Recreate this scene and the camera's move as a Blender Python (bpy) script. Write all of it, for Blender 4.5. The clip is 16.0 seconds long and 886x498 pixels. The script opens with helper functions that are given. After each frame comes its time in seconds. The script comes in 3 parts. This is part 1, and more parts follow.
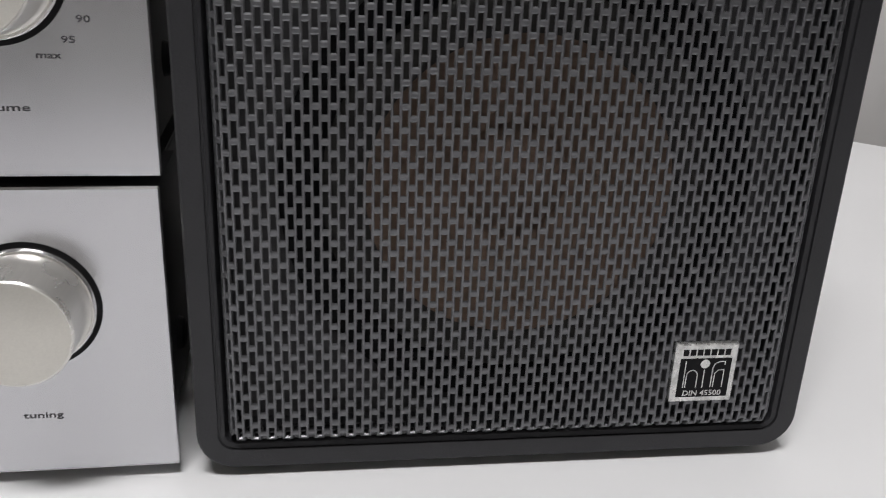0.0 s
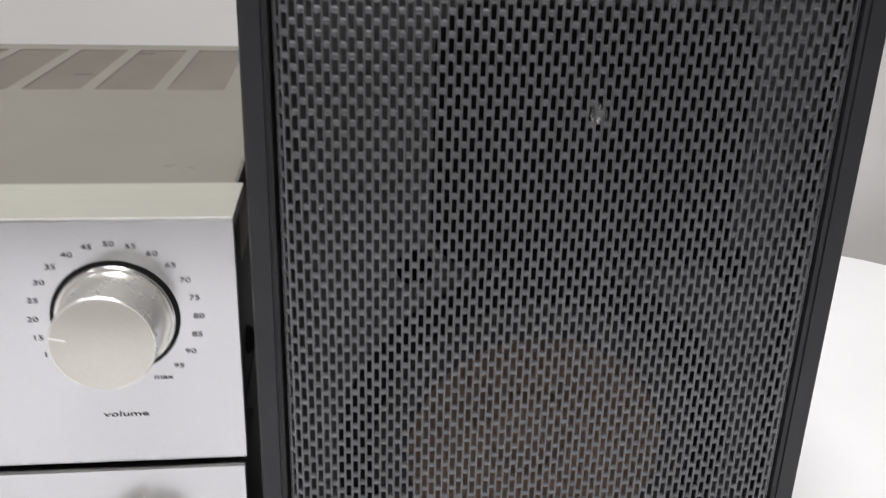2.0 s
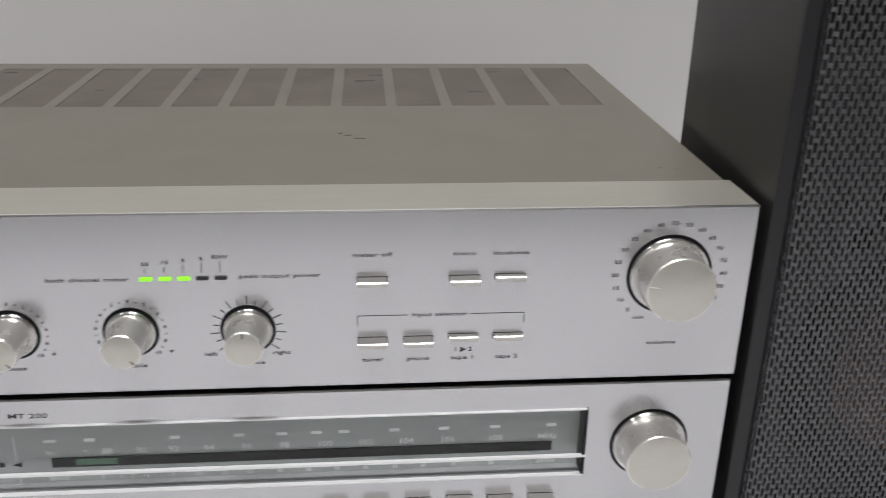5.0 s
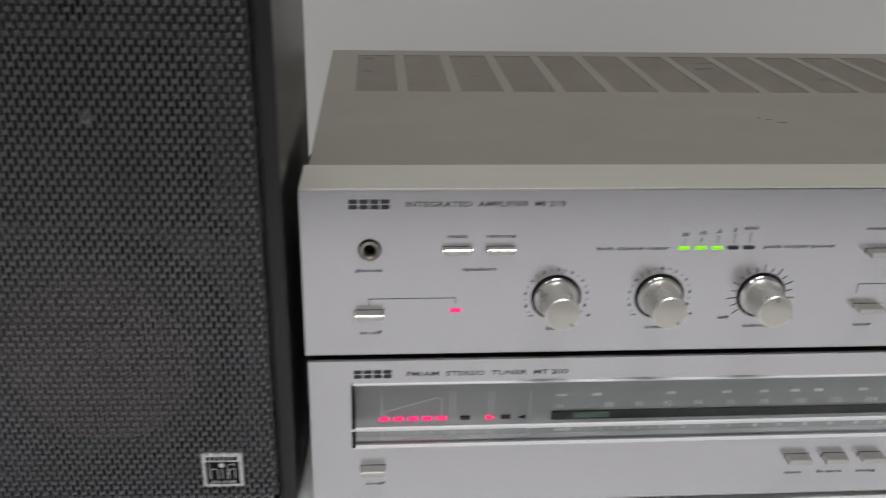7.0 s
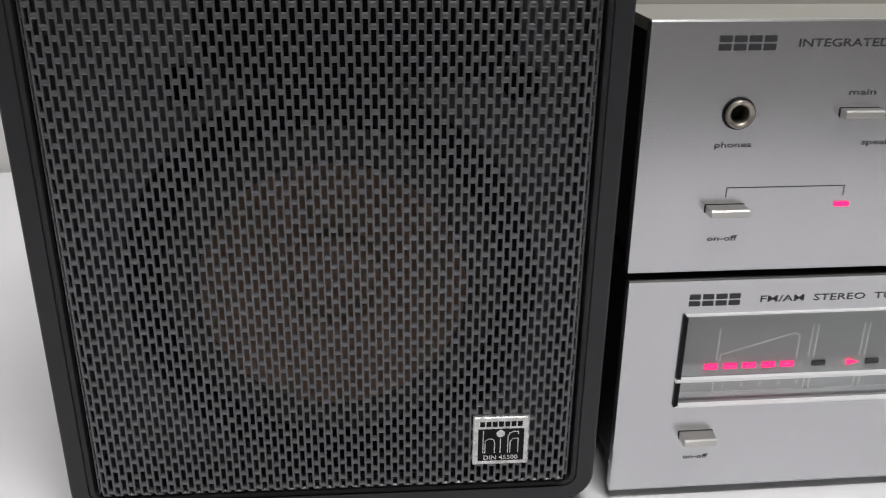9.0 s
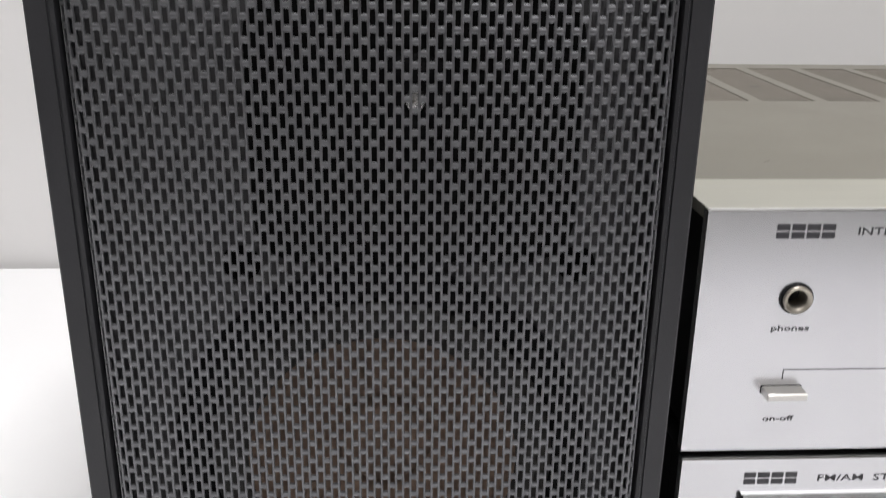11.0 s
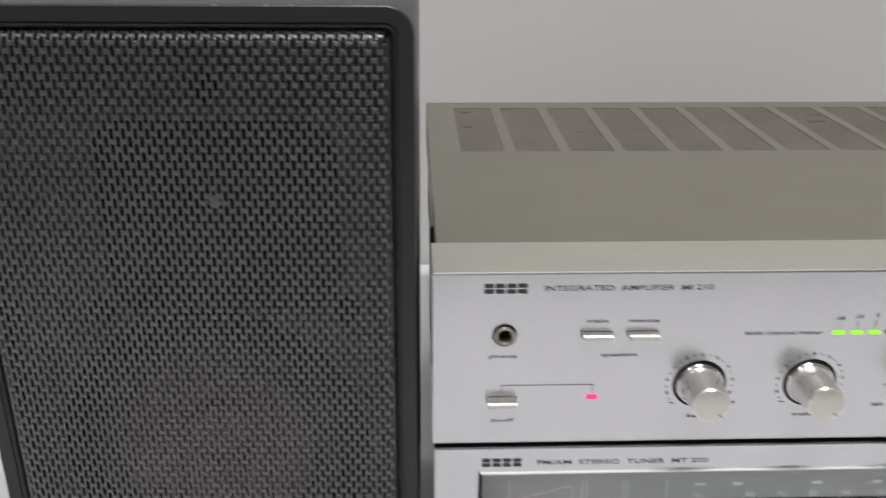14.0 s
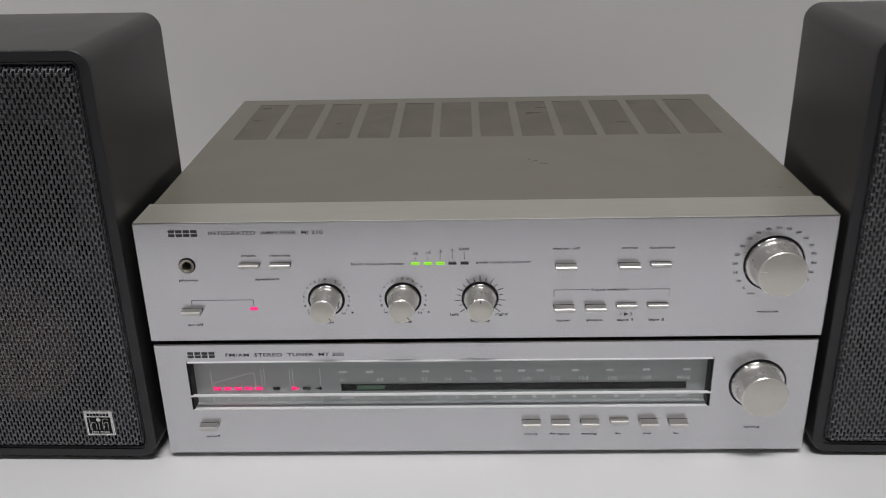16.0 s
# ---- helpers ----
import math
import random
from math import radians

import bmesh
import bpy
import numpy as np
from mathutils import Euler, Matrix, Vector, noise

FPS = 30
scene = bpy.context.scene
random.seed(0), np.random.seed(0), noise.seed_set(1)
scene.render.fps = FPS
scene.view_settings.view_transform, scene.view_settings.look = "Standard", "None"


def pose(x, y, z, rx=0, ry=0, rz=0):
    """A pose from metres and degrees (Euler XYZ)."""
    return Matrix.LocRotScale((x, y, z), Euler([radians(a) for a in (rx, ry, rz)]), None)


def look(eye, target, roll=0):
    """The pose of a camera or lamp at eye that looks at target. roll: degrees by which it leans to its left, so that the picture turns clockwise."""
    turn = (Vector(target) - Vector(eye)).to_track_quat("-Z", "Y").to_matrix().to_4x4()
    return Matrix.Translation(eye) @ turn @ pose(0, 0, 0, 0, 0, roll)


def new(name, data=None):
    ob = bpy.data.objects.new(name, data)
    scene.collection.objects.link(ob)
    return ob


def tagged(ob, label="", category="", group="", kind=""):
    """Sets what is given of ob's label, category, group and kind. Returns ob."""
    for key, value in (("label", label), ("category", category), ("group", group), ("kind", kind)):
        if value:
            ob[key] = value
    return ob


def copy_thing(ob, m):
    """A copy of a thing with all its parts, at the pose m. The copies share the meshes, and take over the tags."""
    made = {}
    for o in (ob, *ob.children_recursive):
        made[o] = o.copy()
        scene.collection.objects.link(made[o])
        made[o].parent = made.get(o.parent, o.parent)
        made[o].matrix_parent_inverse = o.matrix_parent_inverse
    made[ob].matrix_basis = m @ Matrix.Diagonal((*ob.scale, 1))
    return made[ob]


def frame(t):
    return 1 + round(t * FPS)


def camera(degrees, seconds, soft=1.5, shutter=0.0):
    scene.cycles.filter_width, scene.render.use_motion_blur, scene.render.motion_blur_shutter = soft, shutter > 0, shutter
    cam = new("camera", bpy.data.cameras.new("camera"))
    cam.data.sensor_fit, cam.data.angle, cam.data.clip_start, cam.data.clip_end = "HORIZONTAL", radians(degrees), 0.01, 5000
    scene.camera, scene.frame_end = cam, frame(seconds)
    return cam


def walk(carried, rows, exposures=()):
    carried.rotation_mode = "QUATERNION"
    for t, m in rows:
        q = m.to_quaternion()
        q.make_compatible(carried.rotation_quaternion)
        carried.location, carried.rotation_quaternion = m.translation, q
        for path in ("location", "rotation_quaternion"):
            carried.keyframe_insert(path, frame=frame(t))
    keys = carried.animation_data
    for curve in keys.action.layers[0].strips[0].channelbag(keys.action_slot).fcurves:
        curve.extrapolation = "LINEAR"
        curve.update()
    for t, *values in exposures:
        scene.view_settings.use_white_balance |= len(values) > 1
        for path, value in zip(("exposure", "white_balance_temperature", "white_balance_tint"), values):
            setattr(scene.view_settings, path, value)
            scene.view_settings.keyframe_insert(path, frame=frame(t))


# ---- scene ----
cam = camera(52.03, 16.0, soft=1.05, shutter=0.35)

PATH = [
    (0, (0.2558, -0.2347, 0.1657), (0.4087, 0.6820, -0.2035), 2.47),
    (0.5, (0.2684, -0.2308, 0.1651), (0.4078, 0.6917, -0.1949), 2.26),
    (1, (0.2686, -0.2319, 0.1821), (0.4064, 0.6891, -0.1821), 2.25),
    (1.5, (0.2630, -0.2400, 0.2250), (0.3961, 0.6788, -0.1466), 2.01),
    (2, (0.2514, -0.2585, 0.2690), (0.3630, 0.6645, -0.0993), 1.69),
    (2.5, (0.2400, -0.2769, 0.2989), (0.3416, 0.6557, -0.0474), 1.31),
    (3, (0.2365, -0.2904, 0.3260), (0.3035, 0.6496, -0.0083), 0.68),
    (3.5, (0.2207, -0.3099, 0.3429), (0.2996, 0.6264, 0.0008), 0.91),
    (4, (0.1785, -0.3251, 0.3389), (0.2714, 0.6012, -0.0261), 0.95),
    (4.5, (0.1053, -0.3520, 0.3164), (0.2045, 0.5702, -0.0575), 0.99),
    (4.7, (0.0820, -0.3549, 0.3071), (0.1715, 0.5664, -0.0712), 0.85),
    (6.8, (-0.1551, -0.3723, 0.3171), (-0.0838, 0.5430, -0.0793), 1.28),
    (7, (-0.1852, -0.3789, 0.3122), (-0.1129, 0.5361, -0.0846), 1.31),
    (7.5, (-0.2537, -0.3778, 0.2859), (-0.1723, 0.5371, -0.1096), 1.62),
    (8, (-0.2769, -0.3377, 0.2519), (-0.2157, 0.5790, -0.1430), 1.21),
    (8.2, (-0.2891, -0.3223, 0.2335), (-0.2124, 0.5988, -0.1481), 1.54),
    (10.3, (-0.3150, -0.2297, 0.2131), (-0.2231, 0.6846, -0.1814), 0.14),
    (10.5, (-0.3103, -0.2453, 0.2216), (-0.2542, 0.6901, -0.1276), 0.54),
    (11, (-0.3136, -0.2559, 0.2553), (-0.2606, 0.6852, -0.0785), 0.83),
    (11.5, (-0.3094, -0.2628, 0.2862), (-0.2622, 0.6830, -0.0351), 0.34),
    (12, (-0.3093, -0.2645, 0.3138), (-0.2619, 0.6820, -0.0054), 0.33),
    (12.5, (-0.3102, -0.2681, 0.3295), (-0.2610, 0.6804, 0.0168), 0.37),
    (13, (-0.3071, -0.2728, 0.3412), (-0.2550, 0.6729, 0.0204), 0.30),
    (13.5, (-0.2855, -0.3062, 0.3368), (-0.2440, 0.6211, -0.0353), 0.48),
    (14, (-0.2277, -0.3461, 0.3294), (-0.1946, 0.5791, -0.0486), 0.34),
    (14.5, (-0.1450, -0.3811, 0.3258), (-0.1386, 0.5409, -0.0614), -0.88),
    (15, (-0.0832, -0.4209, 0.3357), (-0.0923, 0.4972, -0.0606), -1.05),
    (15.5, (-0.0420, -0.4718, 0.3618), (-0.0589, 0.4450, -0.0371), -1.16),
    (16, (-0.0121, -0.5243, 0.3830), (-0.0351, 0.3939, -0.0124), -1.22),
]
EXPOSURES = [(0, -0.06), (0.5, 0.12), (1, 0.26), (2, 0.48), (2.5, 0.47), (3, 0.31), (3.5, 0.12), (4, 0.0), (4.5, -0.02), (7, -0.33), (8, -0.29), (10.3, 0.30), (11, 0.50), (12, 0.45), (12.5, 0.27), (13.5, 0.15), (14.5, -0.13), (15, -0.38), (16, -0.44)]
walk(cam, [(t, look(eye, target, roll)) for t, eye, target, roll in PATH], EXPOSURES)

# ---- light ----
world = bpy.data.worlds.new("room_air")
scene.world = world
world.use_nodes = True
world.node_tree.nodes["Background"].inputs[0].default_value = (0.9, 0.95, 1.0, 1)
world.node_tree.nodes["Background"].inputs[1].default_value = 0.02


def area_lamp(name, eye, size, width, watts, colour):
    """A flat lamp that looks straight down."""
    data = bpy.data.lights.new(name, "AREA")
    data.shape, data.size, data.size_y, data.energy, data.color = "RECTANGLE", size, width, watts, colour
    ob = new(name, data)
    ob.matrix_world = pose(*eye)
    return ob


MAIN_LAMP = (0.06, -0.80, 2.36)
SIDE_LAMP = (-1.50, -0.60, 2.36)
LAMP_SIZES = (0.90, 0.30), (0.30, 0.30)
area_lamp("main_lamp_light", MAIN_LAMP, *LAMP_SIZES[0], 46.5, (1.0, 0.985, 0.985))
area_lamp("side_lamp_light", SIDE_LAMP, *LAMP_SIZES[1], 4, (1.0, 0.985, 0.985))


# ---- materials ----
def material(name, colour, rough=0.5, metal=0.0, spec=0.5, grain=0.0, grain_scale=300.0, stretch=(1, 1, 1),
             bump=0.0, bump_scale=400.0, stain=0.0, stain_scale=6.0, rough_var=0.0, coat=0.0):
    """Principled surface with fine grain, broad stains and fine relief at real-world size."""
    mat = bpy.data.materials.new(name)
    mat.use_nodes = True
    nt = mat.node_tree
    b = nt.nodes["Principled BSDF"]
    b.inputs["Base Color"].default_value = (*colour, 1)
    b.inputs["Roughness"].default_value = rough
    b.inputs["Metallic"].default_value = metal
    b.inputs["Specular IOR Level"].default_value = spec
    b.inputs["Coat Weight"].default_value = coat
    co = nt.nodes.new("ShaderNodeTexCoord")
    mp = nt.nodes.new("ShaderNodeMapping")
    mp.inputs["Scale"].default_value = stretch
    nt.links.new(co.outputs["Object"], mp.inputs["Vector"])

    def tex(scale, detail=3.0, mapped=True):
        n = nt.nodes.new("ShaderNodeTexNoise")
        n.inputs["Scale"].default_value = scale
        n.inputs["Detail"].default_value = detail
        nt.links.new((mp if mapped else co).outputs[0 if mapped else "Object"], n.inputs["Vector"])
        return n.outputs["Fac"]

    def ramp(sock, amount):
        m = nt.nodes.new("ShaderNodeMapRange")
        m.inputs["From Min"].default_value, m.inputs["From Max"].default_value = 0.3, 0.7
        m.inputs["To Min"].default_value, m.inputs["To Max"].default_value = 1 - amount, 1 + amount
        nt.links.new(sock, m.inputs["Value"])
        return m.outputs[0]

    factor = None
    if grain:
        factor = ramp(tex(grain_scale), grain)
    if stain:
        s = ramp(tex(stain_scale, 4.0, False), stain)
        if factor is None:
            factor = s
        else:
            m = nt.nodes.new("ShaderNodeMath")
            m.operation = "MULTIPLY"
            nt.links.new(factor, m.inputs[0])
            nt.links.new(s, m.inputs[1])
            factor = m.outputs[0]
    if factor is not None:
        mix = nt.nodes.new("ShaderNodeVectorMath")
        mix.operation = "SCALE"
        mix.inputs[0].default_value = colour
        nt.links.new(factor, mix.inputs["Scale"])
        nt.links.new(mix.outputs[0], b.inputs["Base Color"])
    if rough_var:
        r = nt.nodes.new("ShaderNodeMapRange")
        r.inputs["From Min"].default_value, r.inputs["From Max"].default_value = 0.3, 0.7
        r.inputs["To Min"].default_value, r.inputs["To Max"].default_value = max(0.02, rough - rough_var), min(1, rough + rough_var)
        nt.links.new(tex(stain_scale * 2.3, 5.0, False), r.inputs["Value"])
        nt.links.new(r.outputs[0], b.inputs["Roughness"])
    if bump:
        bp = nt.nodes.new("ShaderNodeBump")
        bp.inputs["Strength"].default_value = bump
        bp.inputs["Distance"].default_value = 0.0004
        nt.links.new(tex(bump_scale, 3.0), bp.inputs["Height"])
        nt.links.new(bp.outputs[0], b.inputs["Normal"])
    return mat


def glow(name, colour, strength):
    mat = bpy.data.materials.new(name)
    mat.use_nodes = True
    b = mat.node_tree.nodes["Principled BSDF"]
    b.inputs["Base Color"].default_value = (*[c * 0.5 for c in colour], 1)
    b.inputs["Emission Color"].default_value = (*colour, 1)
    b.inputs["Emission Strength"].default_value = strength
    b.inputs["Roughness"].default_value = 0.3
    return mat


def clear_pane(name, tint):
    """Clear acrylic: transparent, with a gloss that follows Fresnel."""
    mat = bpy.data.materials.new(name)
    mat.use_nodes = True
    nt = mat.node_tree
    nt.nodes.remove(nt.nodes["Principled BSDF"])
    tr, gl, mx, fr = (nt.nodes.new("ShaderNode" + k) for k in ("BsdfTransparent", "BsdfGlossy", "MixShader", "Fresnel"))
    tr.inputs["Color"].default_value = (*tint, 1)
    gl.inputs["Roughness"].default_value = 0.08
    fr.inputs["IOR"].default_value = 1.3
    nt.links.new(fr.outputs[0], mx.inputs[0])
    nt.links.new(tr.outputs[0], mx.inputs[1])
    nt.links.new(gl.outputs[0], mx.inputs[2])
    nt.links.new(mx.outputs[0], nt.nodes["Material Output"].inputs["Surface"])
    return mat


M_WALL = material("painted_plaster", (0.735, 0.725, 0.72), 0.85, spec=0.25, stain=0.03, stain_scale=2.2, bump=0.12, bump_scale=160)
# unseen side walls: darker than the back wall to cut bounce light
M_FAR = material("low_bounce_paint", (0.27, 0.262, 0.255), 0.9, spec=0.2, stain=0.04, stain_scale=1.5)
# unseen wall: tone set by what grille and panel should reflect
M_FACING = material("reflected_wall_paint", (0.44, 0.43, 0.42), 0.9, spec=0.2, stain=0.04, stain_scale=1.5)
# unseen ceiling and floor, both darkened to hold the bounce down
M_CEIL = material("ceiling_paint", (0.6, 0.6, 0.59), 0.9, spec=0.2, stain=0.02)
M_FLOOR = material("floor_laminate", (0.12, 0.095, 0.075), 0.5, grain=0.12, grain_scale=14, stretch=(1, 8, 1), stain=0.1, stain_scale=3)
M_TABLE = material("white_laminate", (0.84, 0.84, 0.85), 0.32, spec=0.45, stain=0.015, stain_scale=9, rough_var=0.03, bump=0.02, bump_scale=900)
M_LEG = material("table_leg_paint", (0.7, 0.7, 0.7), 0.4, stain=0.03)
M_ALU = material("brushed_aluminium", (0.62, 0.62, 0.642), 0.25, metal=0.85, grain=0.010, grain_scale=1100, stretch=(0.02, 1, 1),
                 stain=0.012, stain_scale=14, rough_var=0.015)
M_CHAMPAGNE = material("champagne_aluminium", (0.46, 0.455, 0.40), 0.42, metal=0.5, grain=0.03, grain_scale=900, stretch=(0.02, 1, 1), stain=0.04, stain_scale=14)
M_EDGE = material("polished_edge", (0.9, 0.9, 0.9), 0.2, metal=1.0)
M_COVER = material("taupe_paint", (0.170, 0.160, 0.132), 0.42, spec=0.45, grain=0.05, grain_scale=1500, stain=0.025, stain_scale=9,
                   bump=0.15, bump_scale=1600, rough_var=0.03)
M_SLAT = material("vent_slat_paint", (0.160, 0.143, 0.121), 0.55, stain=0.12, stain_scale=25)
M_PATCH = material("worn_slat_paint", (0.06, 0.052, 0.044), 0.6, stain=0.3, stain_scale=200)
M_CHASSIS = material("black_chassis", (0.010, 0.010, 0.011), 0.5, spec=0.3, stain=0.2, stain_scale=30, bump=0.1)
M_VOID = material("dark_inside", (0.005, 0.005, 0.005), 0.9, spec=0.05)
M_SATIN = material("satin_knob_metal", (0.78, 0.765, 0.73), 0.28, metal=0.75, grain=0.02, grain_scale=1500, stretch=(1, 0.03, 1), rough_var=0.015, stain_scale=30)
M_FACE = material("spun_knob_face", (0.66, 0.64, 0.59), 0.45, metal=0.7, grain=0.03, grain_scale=1800, stain=0.03, stain_scale=60)
M_NICKEL = material("dull_nickel", (0.40, 0.37, 0.32), 0.42, metal=0.9, stain=0.2, stain_scale=300)
M_CHROME = material("chrome", (0.86, 0.85, 0.84), 0.14, metal=1.0, rough_var=0.05, stain_scale=40)
M_KEY = material("nickel_key", (0.60, 0.585, 0.56), 0.33, metal=0.78, stain=0.03, stain_scale=90)
M_BLACK = material("black_plastic", (0.008, 0.008, 0.009), 0.5, spec=0.12)
M_INK = material("dark_print", (0.035, 0.035, 0.04), 0.6)
M_INK_SOFT = material("grey_print", (0.05, 0.05, 0.055), 0.6)
M_WHITE_INK = material("white_print", (0.92, 0.93, 0.93), 0.6)
M_LINING = material("recess_lining_grey", (0.34, 0.345, 0.35), 0.6, stain=0.05, stain_scale=40)
M_DIAL = material("dial_plate_grey", (0.58, 0.595, 0.60), 0.5, stain=0.05, stain_scale=20)
M_GREEN = material("dial_green", (0.10, 0.20, 0.13), 0.5)
# near-white: the lamp's highlight on rail and trim is put into the colour
M_RAIL = material("highlight_white", (0.95, 0.95, 0.96), 0.3, metal=0.25)
M_PANE = clear_pane("clear_acrylic", (0.97, 0.98, 0.98))
M_CAB = material("black_vinyl", (0.026, 0.0255, 0.025), 0.33, spec=0.65, grain=0.08, grain_scale=900, stain=0.05, stain_scale=8, bump=0.15, bump_scale=1300, rough_var=0.03)
M_FRAME = material("charcoal_plastic", (0.024, 0.024, 0.027), 0.45, spec=0.4, grain=0.06, grain_scale=1200, stain=0.08, stain_scale=24, bump=0.2, bump_scale=1500, rough_var=0.06)
M_WORN = material("worn_edge", (0.22, 0.21, 0.2), 0.6, stain=0.4, stain_scale=200)
M_GRILLE = material("painted_steel_mesh", (0.136, 0.138, 0.147), 0.36, metal=0.65, spec=1.0, grain=0.12, grain_scale=700, stain=0.10, stain_scale=25)
M_BAFFLE = material("baffle_board", (0.080, 0.079, 0.082), 0.7, spec=0.2, stain=0.15, stain_scale=30)
M_RUBBER = material("rubber", (0.006, 0.006, 0.006), 0.7, spec=0.12)
M_SURROUND = material("foam_surround", (0.042, 0.040, 0.038), 0.55, spec=0.3, stain=0.2, stain_scale=60)
M_CONE = material("paper_cone", (0.205, 0.142, 0.106), 0.85, grain=0.15, grain_scale=500, stain=0.1, stain_scale=40)
M_DOME = material("dome_glint_metal", (0.78, 0.78, 0.77), 0.25, metal=0.8)
M_BADGE = material("badge_metal", (0.66, 0.66, 0.65), 0.3, metal=0.85, grain=0.10, grain_scale=900, stain=0.22, rough_var=0.1, stain_scale=260)
M_PINK = glow("red_diode", (1.0, 0.015, 0.17), 1.5)
M_LIME = glow("green_diode", (0.36, 1.0, 0.03), 0.75)
M_DEAD = material("unlit_diode", (0.02, 0.02, 0.022), 0.35)
M_LAMP = glow("lamp_diffuser", (1.0, 0.98, 0.96), 4.0)

# ---- mesh helpers ----
ORIGIN = {}


def thing(name, x, y, z, label, category, group=""):
    ob = new(name)
    ob.empty_display_size = 0.02
    ob.location = (x, y, z)
    ORIGIN[ob.name] = Vector((x, y, z))
    return tagged(ob, label, category, group)


def part(name, bm, mat, parent=None, label="", smooth=False):
    """Links a bmesh, written in world coordinates, as one mesh object under a thing or a part."""
    origin = ORIGIN[parent.name] if parent else Vector((0, 0, 0))
    bmesh.ops.recalc_face_normals(bm, faces=bm.faces)
    bm.transform(Matrix.Translation(-origin))
    me = bpy.data.meshes.new(name)
    bm.to_mesh(me)
    bm.free()
    if smooth:
        me.shade_smooth()
        me.set_sharp_from_angle(angle=radians(35))
    me.materials.append(mat)
    ob = new(name, me)
    ORIGIN[ob.name] = origin
    if parent:
        ob.parent = parent
    if label:
        tagged(ob, label)
    return ob


def box(x0, x1, y0, y1, z0, z1, bevel=0.0, bm=None, segments=2):
    own = bmesh.new()
    bmesh.ops.create_cube(own, size=1)
    for v in own.verts:
        v.co = ((x0 + x1) / 2 + v.co.x * (x1 - x0), (y0 + y1) / 2 + v.co.y * (y1 - y0), (z0 + z1) / 2 + v.co.z * (z1 - z0))
    if bevel:
        bmesh.ops.bevel(own, geom=own.edges[:], offset=bevel, segments=segments, affect="EDGES", profile=0.5)
    if bm is None:
        return own
    return merge(bm, own)


def merge(bm, other):
    me = bpy.data.meshes.new("scratch")
    other.to_mesh(me)
    other.free()
    bm.from_mesh(me)
    bpy.data.meshes.remove(me)
    return bm


def turned(cx, cz, rings, n=48, cap=True):
    """A body of revolution about the y axis through (cx, cz); rings: (y, radius)."""
    bm = bmesh.new()
    loops = []
    for y, r in rings:
        loops.append([bm.verts.new((cx + r * math.sin(2 * math.pi * i / n), y, cz + r * math.cos(2 * math.pi * i / n))) for i in range(n)])
    for a, b in zip(loops, loops[1:]):
        for i in range(n):
            bm.faces.new((a[i], a[(i + 1) % n], b[(i + 1) % n], b[i]))
    if cap:
        bm.faces.new(loops[-1])
    return bm


def rounded_loop(x0, x1, z0, z1, r, n=8):
    pts = []
    r = max(r, 0.0004)
    for cx, cz, a in ((x1 - r, z1 - r, 0), (x0 + r, z1 - r, 90), (x0 + r, z0 + r, 180), (x1 - r, z0 + r, 270)):
        for i in range(n + 1):
            b = radians(a + 90 * i / n)
            pts.append((cx + r * math.cos(b), cz + r * math.sin(b)))
    return pts


def lofted(sections, cap_first=False, cap_last=False):
    """Bridges rounded rectangles; sections: (x0, x1, z0, z1, radius, y)."""
    bm = bmesh.new()
    loops = [[bm.verts.new((x, s[5], z)) for x, z in rounded_loop(*s[:5])] for s in sections]
    for a, b in zip(loops, loops[1:]):
        n = len(a)
        for i in range(n):
            bm.faces.new((a[i], a[(i + 1) % n], b[(i + 1) % n], b[i]))
    if cap_first:
        bm.faces.new(loops[0])
    if cap_last:
        bm.faces.new(loops[-1])
    return bm


def profile_x(points, x0, x1, bevel=0.0):
    """A closed outline in (y, z), drawn out along x."""
    bm = bmesh.new()
    ends = [[bm.verts.new((x, y, z)) for y, z in points] for x in (x0, x1)]
    n = len(points)
    for i in range(n):
        bm.faces.new((ends[0][i], ends[0][(i + 1) % n], ends[1][(i + 1) % n], ends[1][i]))
    bm.faces.new(ends[0])
    bm.faces.new(ends[1])
    if bevel:
        bmesh.ops.bevel(bm, geom=bm.edges[:], offset=bevel, segments=2, affect="EDGES")
    return bm


def plate_with_holes(x0, x1, z0, z1, holes, y_front, y_back):
    """An upright plate; each rectangular hole (x0, x1, z0, z1) goes through it."""
    xs = sorted({x0, x1, *[h[0] for h in holes], *[h[1] for h in holes]})
    zs = sorted({z0, z1, *[h[2] for h in holes], *[h[3] for h in holes]})
    bm = bmesh.new()
    grid = {(i, j): bm.verts.new((x, y_front, z)) for i, x in enumerate(xs) for j, z in enumerate(zs)}
    for i in range(len(xs) - 1):
        for j in range(len(zs) - 1):
            mx, mz = (xs[i] + xs[i + 1]) / 2, (zs[j] + zs[j + 1]) / 2
            if not any(h[0] < mx < h[1] and h[2] < mz < h[3] for h in holes):
                bm.faces.new((grid[i, j], grid[i + 1, j], grid[i + 1, j + 1], grid[i, j + 1]))
    loose = [v for v in bm.verts if not v.link_faces]
    bmesh.ops.delete(bm, geom=loose, context="VERTS")
    out = bmesh.ops.extrude_face_region(bm, geom=bm.faces[:])
    for v in out["geom"]:
        if isinstance(v, bmesh.types.BMVert):
            v.co.y = y_back
    return bm


